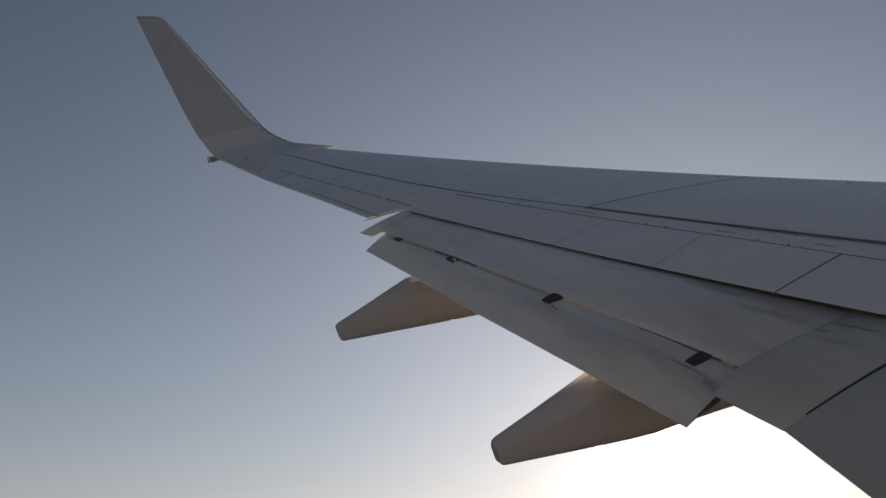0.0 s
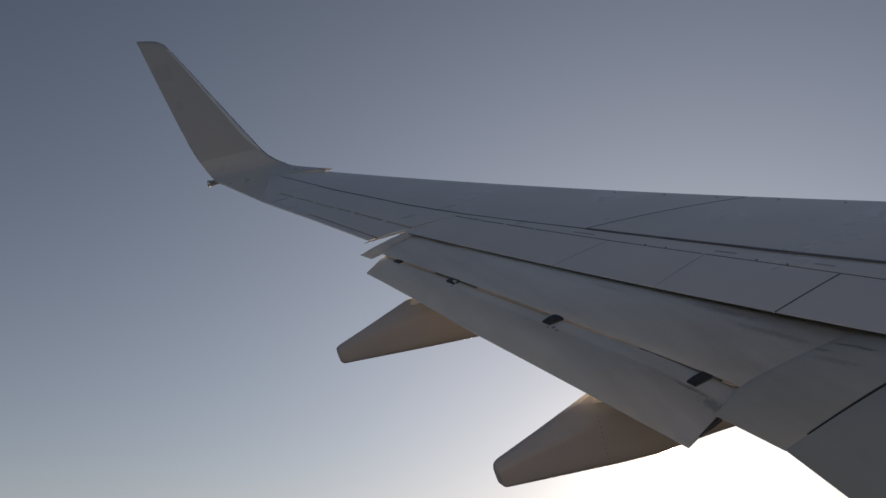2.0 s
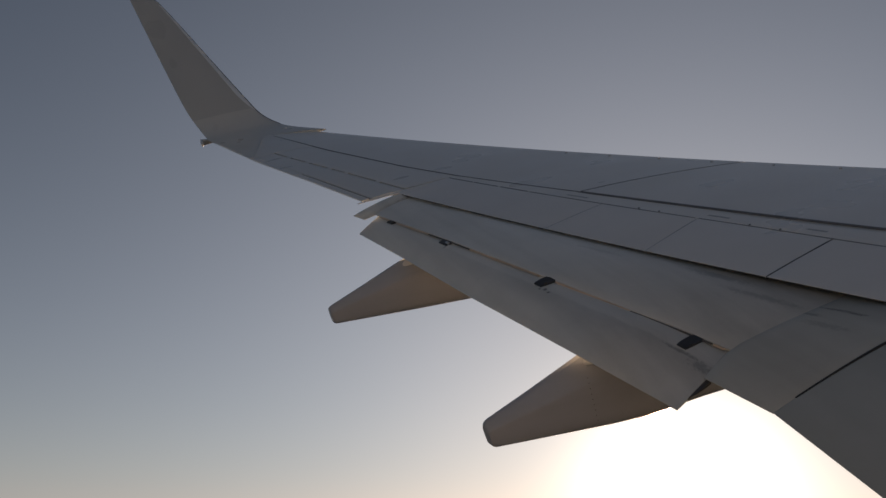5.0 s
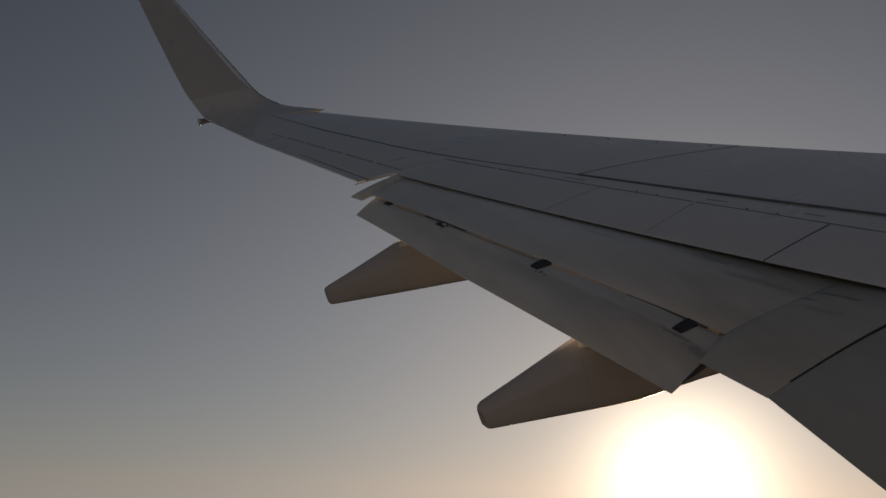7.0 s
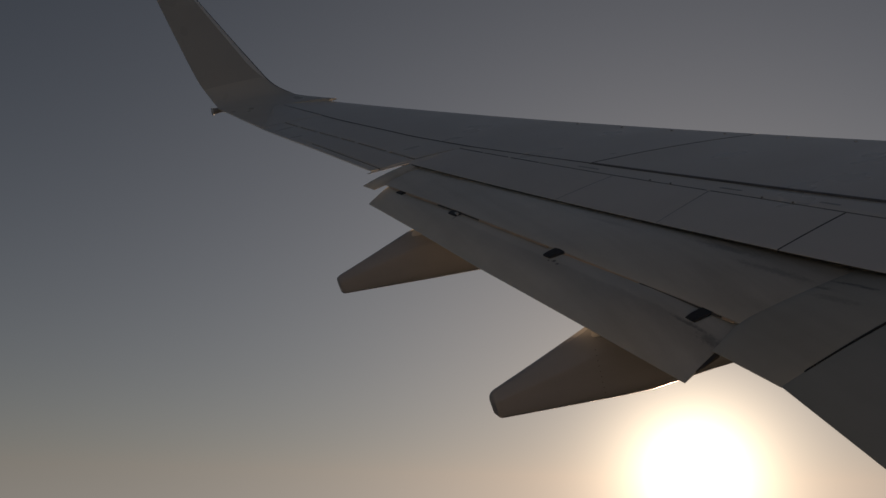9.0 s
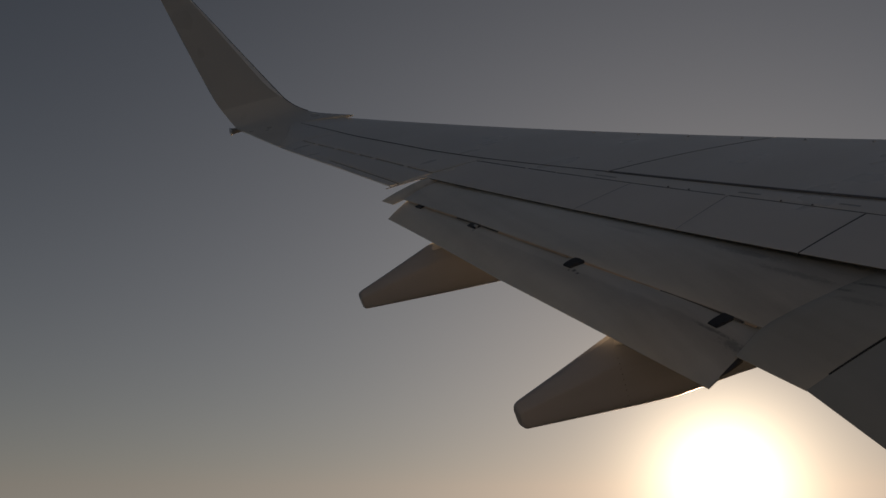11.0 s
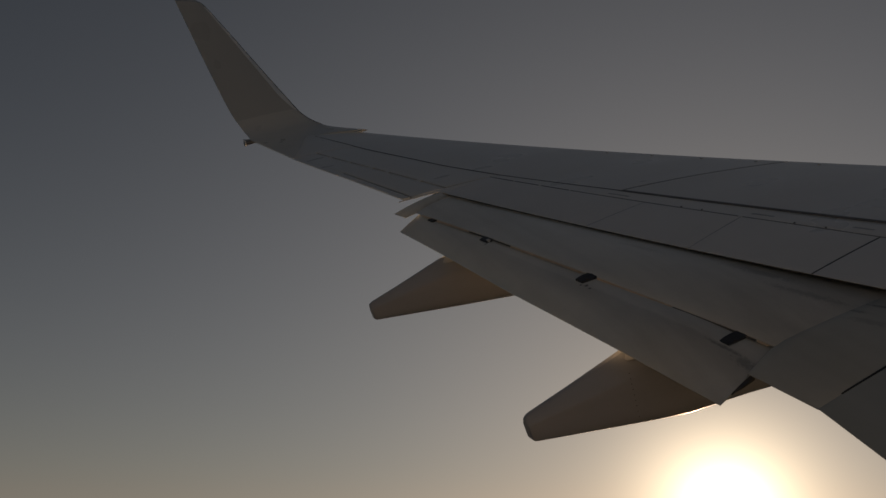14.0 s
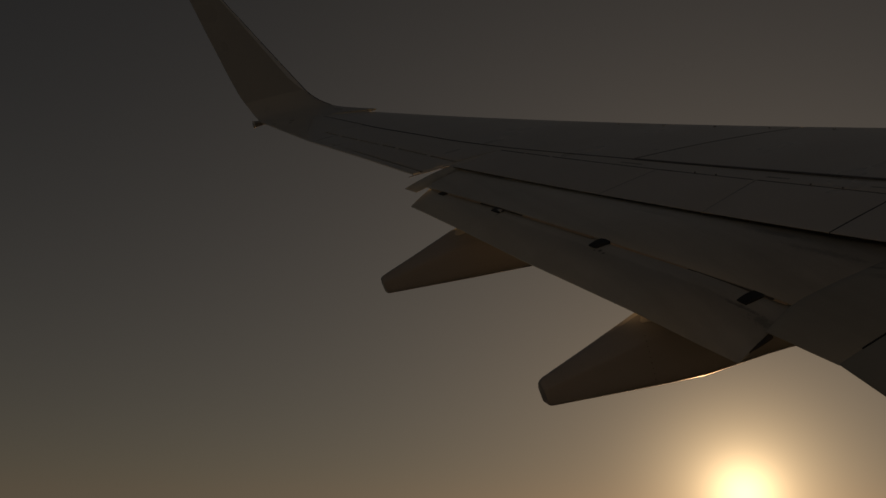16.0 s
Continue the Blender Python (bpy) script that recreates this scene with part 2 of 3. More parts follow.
# ---- mesh helpers ----
def mesh_object(name, verts, faces, mat, parent=None, label="", smooth=True, crease=32, uvs=None):
    me = bpy.data.meshes.new(name)
    me.from_pydata([tuple(v) for v in verts], [], faces)
    me.validate()
    bm = bmesh.new()
    bm.from_mesh(me)
    bmesh.ops.recalc_face_normals(bm, faces=bm.faces)
    bm.to_mesh(me)
    bm.free()
    if uvs:
        layer = me.uv_layers.new(name="plate")
        for loop in me.loops:
            layer.data[loop.index].uv = uvs[loop.vertex_index]
    me.materials.append(mat)
    for p in me.polygons:
        p.use_smooth = smooth
    if smooth:
        me.set_sharp_from_angle(angle=radians(crease))
    ob = new(name, me)
    if parent:
        ob.parent = parent
    if label:
        tagged(ob, label)
    return ob


def slab(name, top, nu, nv, thick, mat, parent, label="", edge=0.02, drop=0.003, taper=None):
    """A curved plate: top(u, v) gives its upper face; the rim is rounded over by drop."""
    def steps(n):
        return [0.0, edge] + [edge + (1 - 2 * edge) * i / n for i in range(1, n)] + [1 - edge, 1.0]
    us, vs = steps(nu), steps(nv)
    grid = [[Vector(top(u, v)) for v in vs] for u in us]
    up, low = [], []
    for i, u in enumerate(us):
        for j, v in enumerate(vs):
            a = grid[min(i + 1, len(us) - 1)][j] - grid[max(i - 1, 0)][j]
            b = grid[i][min(j + 1, len(vs) - 1)] - grid[i][max(j - 1, 0)]
            n = a.cross(b).normalized()
            if n.z < 0:
                n = -n
            rim = i in (0, len(us) - 1) or j in (0, len(vs) - 1)
            th = thick if taper is None else max(0.006, thick * taper(u, v))
            up.append(grid[i][j] - n * (drop if rim else 0))
            low.append(grid[i][j] - n * th)
    nvs, k = len(vs), len(up)
    faces = []
    for i in range(len(us) - 1):
        for j in range(nvs - 1):
            q = (i * nvs + j, i * nvs + j + 1, (i + 1) * nvs + j + 1, (i + 1) * nvs + j)
            faces += [q, tuple(k + x for x in reversed(q))]
    border = [i * nvs for i in range(len(us))] + [(len(us) - 1) * nvs + j for j in range(1, nvs)] \
        + [i * nvs + nvs - 1 for i in reversed(range(len(us) - 1))] + [j for j in reversed(range(1, nvs - 1))]
    for a, b in zip(border, border[1:] + border[:1]):
        faces.append((a, b, k + b, k + a))
    return mesh_object(name, up + low, faces, mat, parent, label, uvs=[(u, v) for u in us for v in vs] * 2)


def loft(name, rings, mat, parent, label="", caps=True, crease=32):
    n = len(rings[0])
    verts = [p for r in rings for p in r]
    faces = [(i * n + j, i * n + (j + 1) % n, (i + 1) * n + (j + 1) % n, (i + 1) * n + j) for i in range(len(rings) - 1) for j in range(n)]
    if caps:
        faces += [tuple(range(n)), tuple(reversed(range((len(rings) - 1) * n, len(rings) * n)))]
    return mesh_object(name, verts, faces, mat, parent, label, True, crease)


def lerp(a, b, f):
    return a + (b - a) * f


def table(rows, x):
    """Straight-line interpolation in rows of (x, value...)."""
    rows = sorted(rows)
    for p, q in zip(rows, rows[1:]):
        if x <= q[0] or q is rows[-1]:
            f = (x - p[0]) / (q[0] - p[0])
            return [lerp(a, b, f) for a, b in zip(p[1:], q[1:])]


# ---- the wing: x forward, y outboard, z up, in the aircraft's own axes ----
wing = new("airplane")
wing.matrix_world = pose(0.0189, 0.0707, 0.0021, 20.321, -14.805, -2.993)
tagged(wing, "airliner with grey wing, lowered flaps and upturned winglet, in flight", "airplane")


def lead(y):
    d = y - 1.88
    return 6.3 - 0.5242 * d, -0.0043 + 0.08928 * d + 0.003455 * d * d


def trail(y):
    return -1.70 - 0.24 * (y - 11.84)


def drop_slope(y):
    return 0.042 if y < 11.8 else table(((11.8, 0.042), (13.2, 0.027), (14.8, 0.018), (15.6, 0.0), (16.3, -0.02), (16.8, -0.027)), y)[0]


def skin_z(x, y):
    lx, lz = lead(y)
    c = lx - trail(y)
    s = max(0.0, (lx - x) / c)
    return lz - drop_slope(y) * (lx - x) + 0.084 * c * s * (1 - s)


def at(y, s, lift=0.0):
    """A point of the upper skin at span y and chord fraction s; below zero it runs round the nose to the underside."""
    lx, lz = lead(y)
    c = lx - trail(y)
    if s >= 0:
        x = lx - s * c
        return Vector((x, y, skin_z(x, y) + lift))
    q = -s
    x = lx - q * c
    return Vector((x, y, skin_z(x, y) - 0.9 * c * (0.2969 * math.sqrt(q) - 0.126 * q - 0.3516 * q * q + 0.2843 * q ** 3 - 0.1036 * q ** 4)))


def frac(y, x):
    lx, _ = lead(y)
    return (lx - x) / (lx - trail(y))


def slot_x(y):
    return -1.305 + 0.274 * (11.73 - y)


JOINT = [(1.0, 0.585), (10.15, 0.580), (12.85, 0.606), (14.47, 0.567), (16.3, 0.480)]
HINGE = [(1.0, 0.680), (7.1, 0.667), (8.1, 0.656), (9.6, 0.649), (11.9, 0.634)]


def joint(y):
    return table(JOINT, y)[0]


def hinge(y):
    return table(HINGE, y)[0]


# inner structure, seen as the dark ground of every joint
rings = []
for i in range(50):
    y = lerp(1.7, 16.5, i / 49)
    end = min(0.97, frac(y, slot_x(y) + 0.10)) if y < 12.1 else 0.955
    top = [at(y, lerp(0.03, end, j / 11), -0.035) for j in range(12)]
    bot = [at(y, -lerp(0.03, end, j / 11)) + Vector((0, 0, 0.0)) for j in range(12)]
    for j, p in enumerate(bot):
        p.z = min(p.z, top[j].z - 0.01)
    rings.append(top + bot[::-1])
loft("wing_box", rings, RECESS, wing, "dark inner structure showing in the skin joints")


def panel(name, y0, y1, s0, s1, mat, label="", nu=14, nv=10, thick=0.03, gap=0.006, parent=None):
    """A skin panel between spans y0 and y1 and the chord lines s0 and s1 (numbers or functions of span)."""
    f0 = s0 if callable(s0) else (lambda y: s0)
    f1 = s1 if callable(s1) else (lambda y: s1)
    def top(u, v):
        y = lerp(y0, y1, u)
        c = lead(y)[0] - trail(y)
        a, b = f0(y) + gap / c, f1(y) - gap / c
        return at(y, lerp(a, b, v))
    return slab(name, top, nu, nv, thick, mat, parent or wing, label, edge=0.012, drop=0.002)


def nose_panel(name, y0, y1, label):
    """A leading-edge skin: from the joint forward, round the nose and a little way under."""
    rings = []
    for i in range(17):
        y = lerp(y0, y1, i / 16)
        c = lead(y)[0] - trail(y)
        g = (0.022 if y < 10.15 else 0.009) / c
        ss = [joint(y) - g - (joint(y) - g) * (1 - math.cos(math.pi / 2 * j / 15)) for j in range(16)]
        outer = [at(y, s) for s in ss] + [at(y, -q) for q in (0.002, 0.006, 0.014, 0.03, 0.06, 0.10)]
        inner = [at(y, -0.10) + Vector((0, 0, 0.03)), at(y, 0.04, -0.05)] + [at(y, s, -0.03) for s in (0.15, 0.3, 0.45)] + [at(y, ss[0], -0.03)]
        rings.append(outer + inner)
    return loft(name, rings, WING_GREY, wing, label)


nose_panel("leading_edge_panel", 10.165, 16.62, "smooth grey outer leading-edge skin")
nose_panel("leading_edge_panel", 1.7, 10.150, "smooth grey inner leading-edge skin")

# strip between the long joint and the spoiler hinges, and the skin ahead of the aileron
panel("skin_panel", 1.7, 11.86, joint, hinge, WING_GREY, "", 22, 4, 0.03, 0.004)
panel("skin_panel", 11.868, 15.02, joint, lambda y: 0.8195, WING_GREY, "", 16, 6, 0.03, 0.006)


# the winglet's grey paint reaches inboard over the rear of the tip, along a slanting border
def border(y):
    return max(joint(y) + 0.012, table(((15.02, 0.99), (15.37, 0.87), (16.05, 0.65), (16.72, 0.32)), y)[0])


panel("tip_panel", 15.028, 16.72, joint, border, WING_GREY, "", 20, 8, 0.018, 0.0015)
panel("tip_panel", 15.028, 16.72, border, lambda y: 0.998, ROOT_PAINT, "rear of the wing tip in the winglet root's warm grey", 20, 8, 0.018, 0.0008)


def spoiler(front0, front1, rear0, rear1):
    """A spoiler plate, shut: its sides lean a little, its rear edge overhangs the slot."""
    def top(u, v):
        y = lerp(lerp(front0, rear0, v), lerp(front1, rear1, v), u)
        c = lead(y)[0] - trail(y)
        x = lerp(lead(y)[0] - hinge(y) * c - 0.005, slot_x(y), v)
        return Vector((x, y, skin_z(x, y)))
    s = slab("spoiler", top, 12, 8, 0.028, SPOILER_GREY, wing, "", edge=0.012, drop=0.002, taper=lambda u, v: 1.0 - 0.6 * v)
    # draws the dark line of the slot behind the spoiler
    def edge(u, v):
        y = lerp(rear0, rear1, u)
        x = slot_x(y) - 0.001 - 0.003 * v
        return Vector((x, y, skin_z(x, y) - 0.005))
    slab("dark_edge", edge, 12, 2, 0.005, SEAL, s, "black strip along the spoiler's rear edge", edge=0.01, drop=0.001)
    return s


def divider(front_y, rear_y, width, mat):
    """Rubber edge in the gap between two spoilers."""
    def top(u, v):
        y = lerp(front_y, rear_y, u) + (v - 0.5) * width
        x = lerp(lead(y)[0] - hinge(y) * (lead(y)[0] - trail(y)) - 0.01, slot_x(y) + 0.004, u)
        return Vector((x, y, skin_z(x, y) - 0.001))
    slab("spoiler_seal", top, 8, 2, 0.02, mat, wing, "", edge=0.01, drop=0.001)


for front_y, rear_y, width, mat in ((9.606, 9.376, 0.007, STRIP_GREY), (8.569, 8.211, 0.007, STRIP_GREY), (7.384, 7.125, 0.012, SEAL)):
    divider(front_y, rear_y, width, mat)
for f0, f1, r0, r1 in ((11.858, 9.610, 11.80, 9.380), (9.602, 8.573, 9.372, 8.215), (8.565, 7.390, 8.207, 7.131), (7.378, 5.95, 7.119, 5.80)):
    spoiler(f0, f1, r0, r1)
panel("skin_panel", 1.7, 5.93, hinge, lambda y: frac(y, slot_x(y)), WING_GREY, "", 8, 5, 0.03, 0.004)

# thin strips of sealant on the hinge line
def strip(name, y0, y1, s0, s1, width, mat, label="", lift=0.004, n=16):
    """A narrow raised strip that follows the skin."""
    def top(u, v):
        y = lerp(y0, y1, u)
        c = lead(y)[0] - trail(y)
        return at(y, lerp(s0, s1, u) + (v - 0.5) * width / c, lift)
    return slab(name, top, n, 2, 0.008, mat, wing, label, edge=0.004, drop=0.001)


def joint_strip(name, y0, y1, high, width, mat, label):
    """The dark strip that stands at the rear of the leading-edge skin."""
    def top(u, v):
        y = lerp(y0, y1, u)
        c = lead(y)[0] - trail(y)
        return at(y, joint(y) + (v - 0.5) * width / c, high * min(1.0, 0.55 + 3 * u) if y1 < 10.2 else high)
    return slab(name, top, 22, 2, 0.03, mat, wing, label, edge=0.004, drop=0.001)


joint_strip("joint_seal", 10.150, 1.8, 0.008, 0.042, JOINT_GREY, "dark strip along the long skin joint")
joint_strip("joint_seal", 16.2, 10.165, 0.004, 0.009, JOINT_GREY, "thin dark strip along the outer skin joint")


def chord_strip(y, s0, s1, high, width):
    def top(u, v):
        return at(y + (v - 0.5) * width, lerp(s0, s1, u), high)
    return slab("skin_seam", top, 14, 2, 0.02, JOINT_GREY, wing, "", edge=0.004, drop=0.001)


chord_strip(10.157, 0.02, 0.575, 0.002, 0.013)

# small access plates on the fixed skin behind the long joint
def access_plate(y, length, s0, width):
    def top(u, v):
        yy = y + length * (u - 0.5)
        c = lead(yy)[0] - trail(yy)
        return at(yy, s0 + (hinge(yy) - hinge(y)) + (v - 0.5) * width / c, 0.0025)
    slab("access_plate", top, 4, 2, 0.006, STRIP_GREY, wing, "narrow grey access plate", edge=0.04, drop=0.001)


for y, length in ((8.47, 0.20), (10.02, 0.26), (7.62, 0.16)):
    access_plate(y, length, lerp(joint(y), hinge(y), 0.62), 0.022)

# thin dark sealant along the spoiler hinges, with small hinge caps on it
def hinge_seal(y0, y1, width):
    def top(u, v):
        y = lerp(y0, y1, u)
        c = lead(y)[0] - trail(y)
        return at(y, hinge(y) + (v - 0.5) * width / c, 0.002)
    slab("hinge_seal", top, 10, 2, 0.012, JOINT_GREY if y0 > 10.58 else HINGE_FILL, wing, "thin grey sealant on the spoiler hinge line", edge=0.01, drop=0.001)


for y0, y1, width in ((11.84, 11.45, 0.009), (11.42, 11.05, 0.005), (11.0, 10.6, 0.008), (10.57, 8.6, 0.0045), (8.56, 5.95, 0.006)):
    hinge_seal(y0, y1, width)
for y in (9.20, 8.98, 8.10, 7.83):
    bm = bmesh.new()
    bmesh.ops.create_cone(bm, cap_ends=True, segments=10, radius1=0.010, radius2=0.007, depth=0.010)
    me = bpy.data.meshes.new("hinge_cap")
    bm.to_mesh(me)
    bm.free()
    me.materials.append(HINGE_FILL)
    ob = new("hinge_cap", me)
    ob.parent = wing
    ob.location = at(y, hinge(y) - 0.004, 0.005)

# aileron with its tab; short seal plates bridge its hinge gap
aileron = panel("aileron", 11.845, 15.018, lambda y: 0.8285, lambda y: 0.962, WING_GREY, "grey aileron at rest", 20, 6, 0.03, 0.004)
panel("tab", 11.86, 13.56, lambda y: 0.970, lambda y: 1.0, WING_GREY, "small trim tab on the aileron's trailing edge", 10, 3, 0.016, 0.002, aileron)
panel("trailing_edge", 13.567, 15.018, lambda y: 0.9625, lambda y: 1.0, WING_GREY, "", 10, 3, 0.016, 0.001, aileron)
for y0, y1, s in ((11.86, 13.56, 0.966), (13.57, 15.01, 0.962)):
    strip("tab_seal", y0, y1, s, s, 0.018, JOINT_GREY, "", -0.008, 12).parent = aileron
for y in (12.35, 13.05, 13.45, 14.02, 14.55):
    strip("hinge_plate", y, y + 0.07, 0.824, 0.824, 0.06, WING_GREY, "", 0.002, 2)

# end strip between aileron and flap
def end_strip(u, v):
    y = 11.812 - v * (0.015 + 0.105 * (1 - u) ** 0.9 * min(1.0, 0.25 + 3 * u))
    x = lerp(-0.95, -1.76, u)
    return Vector((x, y + 0.03 * u, skin_z(x, y) + 0.005 - 0.010 * u * u))


slab("end_strip", end_strip, 14, 3, 0.008, WING_GREY, wing, "grey sealing strip beside the outer flap end", edge=0.03, drop=0.004,
     taper=lambda u, v: 1.0 - 0.75 * u)

# ---- flaps ----
flap = new("flap")
flap.parent = wing
tagged(flap, "double-slotted outer flap, lowered, with smudged grey paint")

GAP = [(6.2, -0.607, 0.072), (6.6, -0.727, 0.177), (6.92, -0.823, 0.261), (7.3, -0.962, 0.363), (8.161, -1.198, 0.552), (9.764, -1.417, 0.764), (11.528, -1.656, 0.973)]


def flap_top(u, v):
    y = lerp(11.62, 6.60, u)
    yr = lerp(11.53, 6.58, u)
    x0 = slot_x(y) + 0.10
    z0 = skin_z(slot_x(y), y) - lerp(0.020, 0.042, u)
    x1, z1 = table(GAP, yr)
    bulge = 0.045 * abs(x1 - x0) * 4 * v * (1 - v) * (0.6 + 0.4 * v) * (1 - 0.6 * u ** 4)
    return Vector((lerp(x0, x1, v), lerp(y, yr, v), lerp(z0, z1, v) + bulge))


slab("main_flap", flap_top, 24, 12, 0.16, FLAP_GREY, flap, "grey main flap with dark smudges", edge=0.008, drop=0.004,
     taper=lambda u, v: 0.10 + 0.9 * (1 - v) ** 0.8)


def flap_tip(u, v):
    a = lerp(Vector((-1.20, 11.74, 1.152)), Vector((-1.861, 11.66, 0.984)), v)
    a.z += 0.022 * 4 * v * (1 - v)
    join = flap_top(0.004, min(1.0, v / 0.8)) + Vector((0, 0, 0.003))
    b = join if v < 0.8 else lerp(join, Vector((-1.765, 11.58, 0.925)), (v - 0.8) / 0.2)
    return lerp(a, b, u)


slab("flap_tip", flap_tip, 3, 10, 0.05, FLAP_GREY, flap, "", edge=0.05, drop=0.003, taper=lambda u, v: 1 - 0.85 * v)

AFT = [(6.25, -1.277, -0.018), (6.3, -1.288, -0.007), (6.6, -1.354, 0.062), (7.01, -1.530, 0.228), (8.697, -1.655, 0.427), (10.115, -1.760, 0.621), (11.5, -1.863, 0.798)]


def aft_top(u, v):
    y0 = lerp(11.53, 6.60, u)
    y1 = lerp(11.50, 6.30, u)
    g, a = table(GAP, y0), table(AFT, y1)
    x0, z0 = g[0] + 0.06, g[1] - 0.012 - 0.012 * u
    bulge = 0.055 * math.hypot(x0 - a[0], z0 - a[1]) * 4 * v * (1 - v) * 1.6 * min(1.0, 0.15 + 9 * min(u, 1 - u))
    return Vector((lerp(x0, a[0], v) - bulge * 0.5, lerp(y0, y1, v), lerp(z0, a[1], v) + bulge))


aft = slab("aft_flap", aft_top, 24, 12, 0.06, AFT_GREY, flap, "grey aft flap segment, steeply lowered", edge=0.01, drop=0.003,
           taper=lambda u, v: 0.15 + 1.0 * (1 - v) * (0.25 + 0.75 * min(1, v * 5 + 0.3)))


def slot_strip(y0, y1, mat, label):
    """Added strip along the slot, between two spans; the tan stretches paint sunlight."""
    def top(u, v):
        x, z = table(GAP, lerp(y0, y1, u))
        return Vector((x - 0.004 - 0.011 * v, lerp(y0, y1, u), z - 0.006 - 0.006 * v))
    slab("slot_strip", top, 10, 2, 0.006, mat, flap, label, edge=0.01, drop=0.001)


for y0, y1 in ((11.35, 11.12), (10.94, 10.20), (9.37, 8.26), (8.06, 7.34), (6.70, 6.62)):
    slot_strip(y0, y1, SLOT_SUN, "thin tan strip along the flap slot, painted sunlight")
for y0, y1 in ((10.19, 9.38), (7.33, 6.71)):
    slot_strip(y0, y1, DULL_STRIP, "dark stretch of the slot strip")


def bracket(y, length, depth, pin_size, pin_mat):
    """A dark roller carriage in the slot, lying on the nose of the aft segment."""
    span = 11.53 - 6.60
    def top(u, v):
        w = 1.0 - 0.22 * v ** 4
        f = (11.53 - y - length * (u - 0.5) * w - 0.20 * length * v) / span
        p = aft_top(f, 0.03 + depth * v)
        return p + Vector((-0.004, 0, 0.018 - 0.006 * v))
    ob = slab("flap_bracket", top, 8, 8, 0.03, FITTING, flap, "dark roller carriage bridging the flap slot", edge=0.06, drop=0.004)
    bm = bmesh.new()
    bmesh.ops.create_cone(bm, cap_ends=True, segments=10, radius1=pin_size, radius2=pin_size, depth=length * 0.45)
    bmesh.ops.rotate(bm, verts=bm.verts, matrix=Matrix.Rotation(radians(90), 3, "X"))
    me = bpy.data.meshes.new("roller_pin")
    bm.to_mesh(me)
    bm.free()
    me.materials.append(pin_mat)
    pin = new("roller_pin", me)
    pin.parent = flap
    pin.location = aft_top((11.53 - y + 0.1 * length) / span, 0.05 + 0.6 * depth) + Vector((-0.006, 0, pin_size - 0.006))
    return ob


for y, length, depth, pin_size, pin_mat in ((11.06, 0.17, 0.24, 0.012, FITTING), (9.80, 0.18, 0.24, 0.014, BARE_METAL), (8.15, 0.12, 0.28, 0.012, FITTING), (6.84, 0.082, 0.28, 0.010, FITTING)):
    bracket(y, length, depth, pin_size, pin_mat)

# added dark wedge standing for the black gap beside the aft flap
def gap_wedge(u, v):
    p = aft_top(1.0, 0.50 + 0.32 * v)
    return p + Vector((0.0, -0.034 * u * (1.02 - v), -0.004 - 0.012 * u))


slab("flap_gap_wedge", gap_wedge, 2, 6, 0.02, FITTING, flap, "dark wedge added for the gap at the aft flap's end", edge=0.05, drop=0.002)

# inner end of the flap, in one piece, and the panel inboard of it
def inner_top(u, v):
    # outer edge: flush with the main flap, then on to the trailing edge
    if v < 0.75:
        a = flap_top(1.0, v / 0.75) + Vector((0, 0.012, 0.007))
    else:
        a = lerp(flap_top(1.0, 1.0) + Vector((0, 0.012, 0.007)), Vector((-1.023, 6.42, 0.100)), (v - 0.75) / 0.25)
    yf, yr = 5.90, 5.94
    x0, z0 = slot_x(yf) + 0.08, skin_z(slot_x(yf), yf) - 0.042
    b = Vector((lerp(x0, -0.915, v), lerp(yf, yr, v), lerp(z0, -0.026, v) + 0.085 * 4 * v ** 0.6 * (1 - v ** 0.6)))
    return lerp(a, b, u)


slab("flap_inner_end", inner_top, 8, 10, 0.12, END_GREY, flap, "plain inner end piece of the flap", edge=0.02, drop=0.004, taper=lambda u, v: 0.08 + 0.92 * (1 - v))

inner_flap = new("inner_flap")
inner_flap.parent = wing
tagged(inner_flap, "grey inner flap beside the fuselage")


def inboard_top(u, v):
    yf, yr = lerp(5.892, 1.9, u), lerp(5.938, 1.9, u)
    x0, z0 = slot_x(yf) + 0.05, skin_z(slot_x(yf), yf) - 0.05
    d = 5.925 - yr
    x1, z1 = -0.915, -0.026 - 0.28 * min(d, 1.0) - 0.09 * max(0.0, d - 1.0)
    return Vector((lerp(x0, x1, v), lerp(yf, yr, v), lerp(z0, z1, v) + (0.083 - 0.02 * u) * 4 * v ** 0.6 * (1 - v ** 0.6)))


slab("inner_flap_panel", inboard_top, 16, 10, 0.12, INNER_GREY, inner_flap, "", edge=0.012, drop=0.004, taper=lambda u, v: 0.08 + 0.92 * (1 - v))


def well_top(u, v):
    p, q = inner_top(1.0, 0.885 * v), inboard_top(0.0, 0.885 * v)
    r = lerp(p, q, 0.5)
    return Vector((r.x, r.y + lerp(0.010, -0.010, u) * (1 - 0.5 * v), max(p.z, q.z) + 0.002))


slab("joint_seal", well_top, 3, 10, 0.02, SEAL, inner_flap, "dark rubber seal in the flap joint", edge=0.02, drop=0.002)


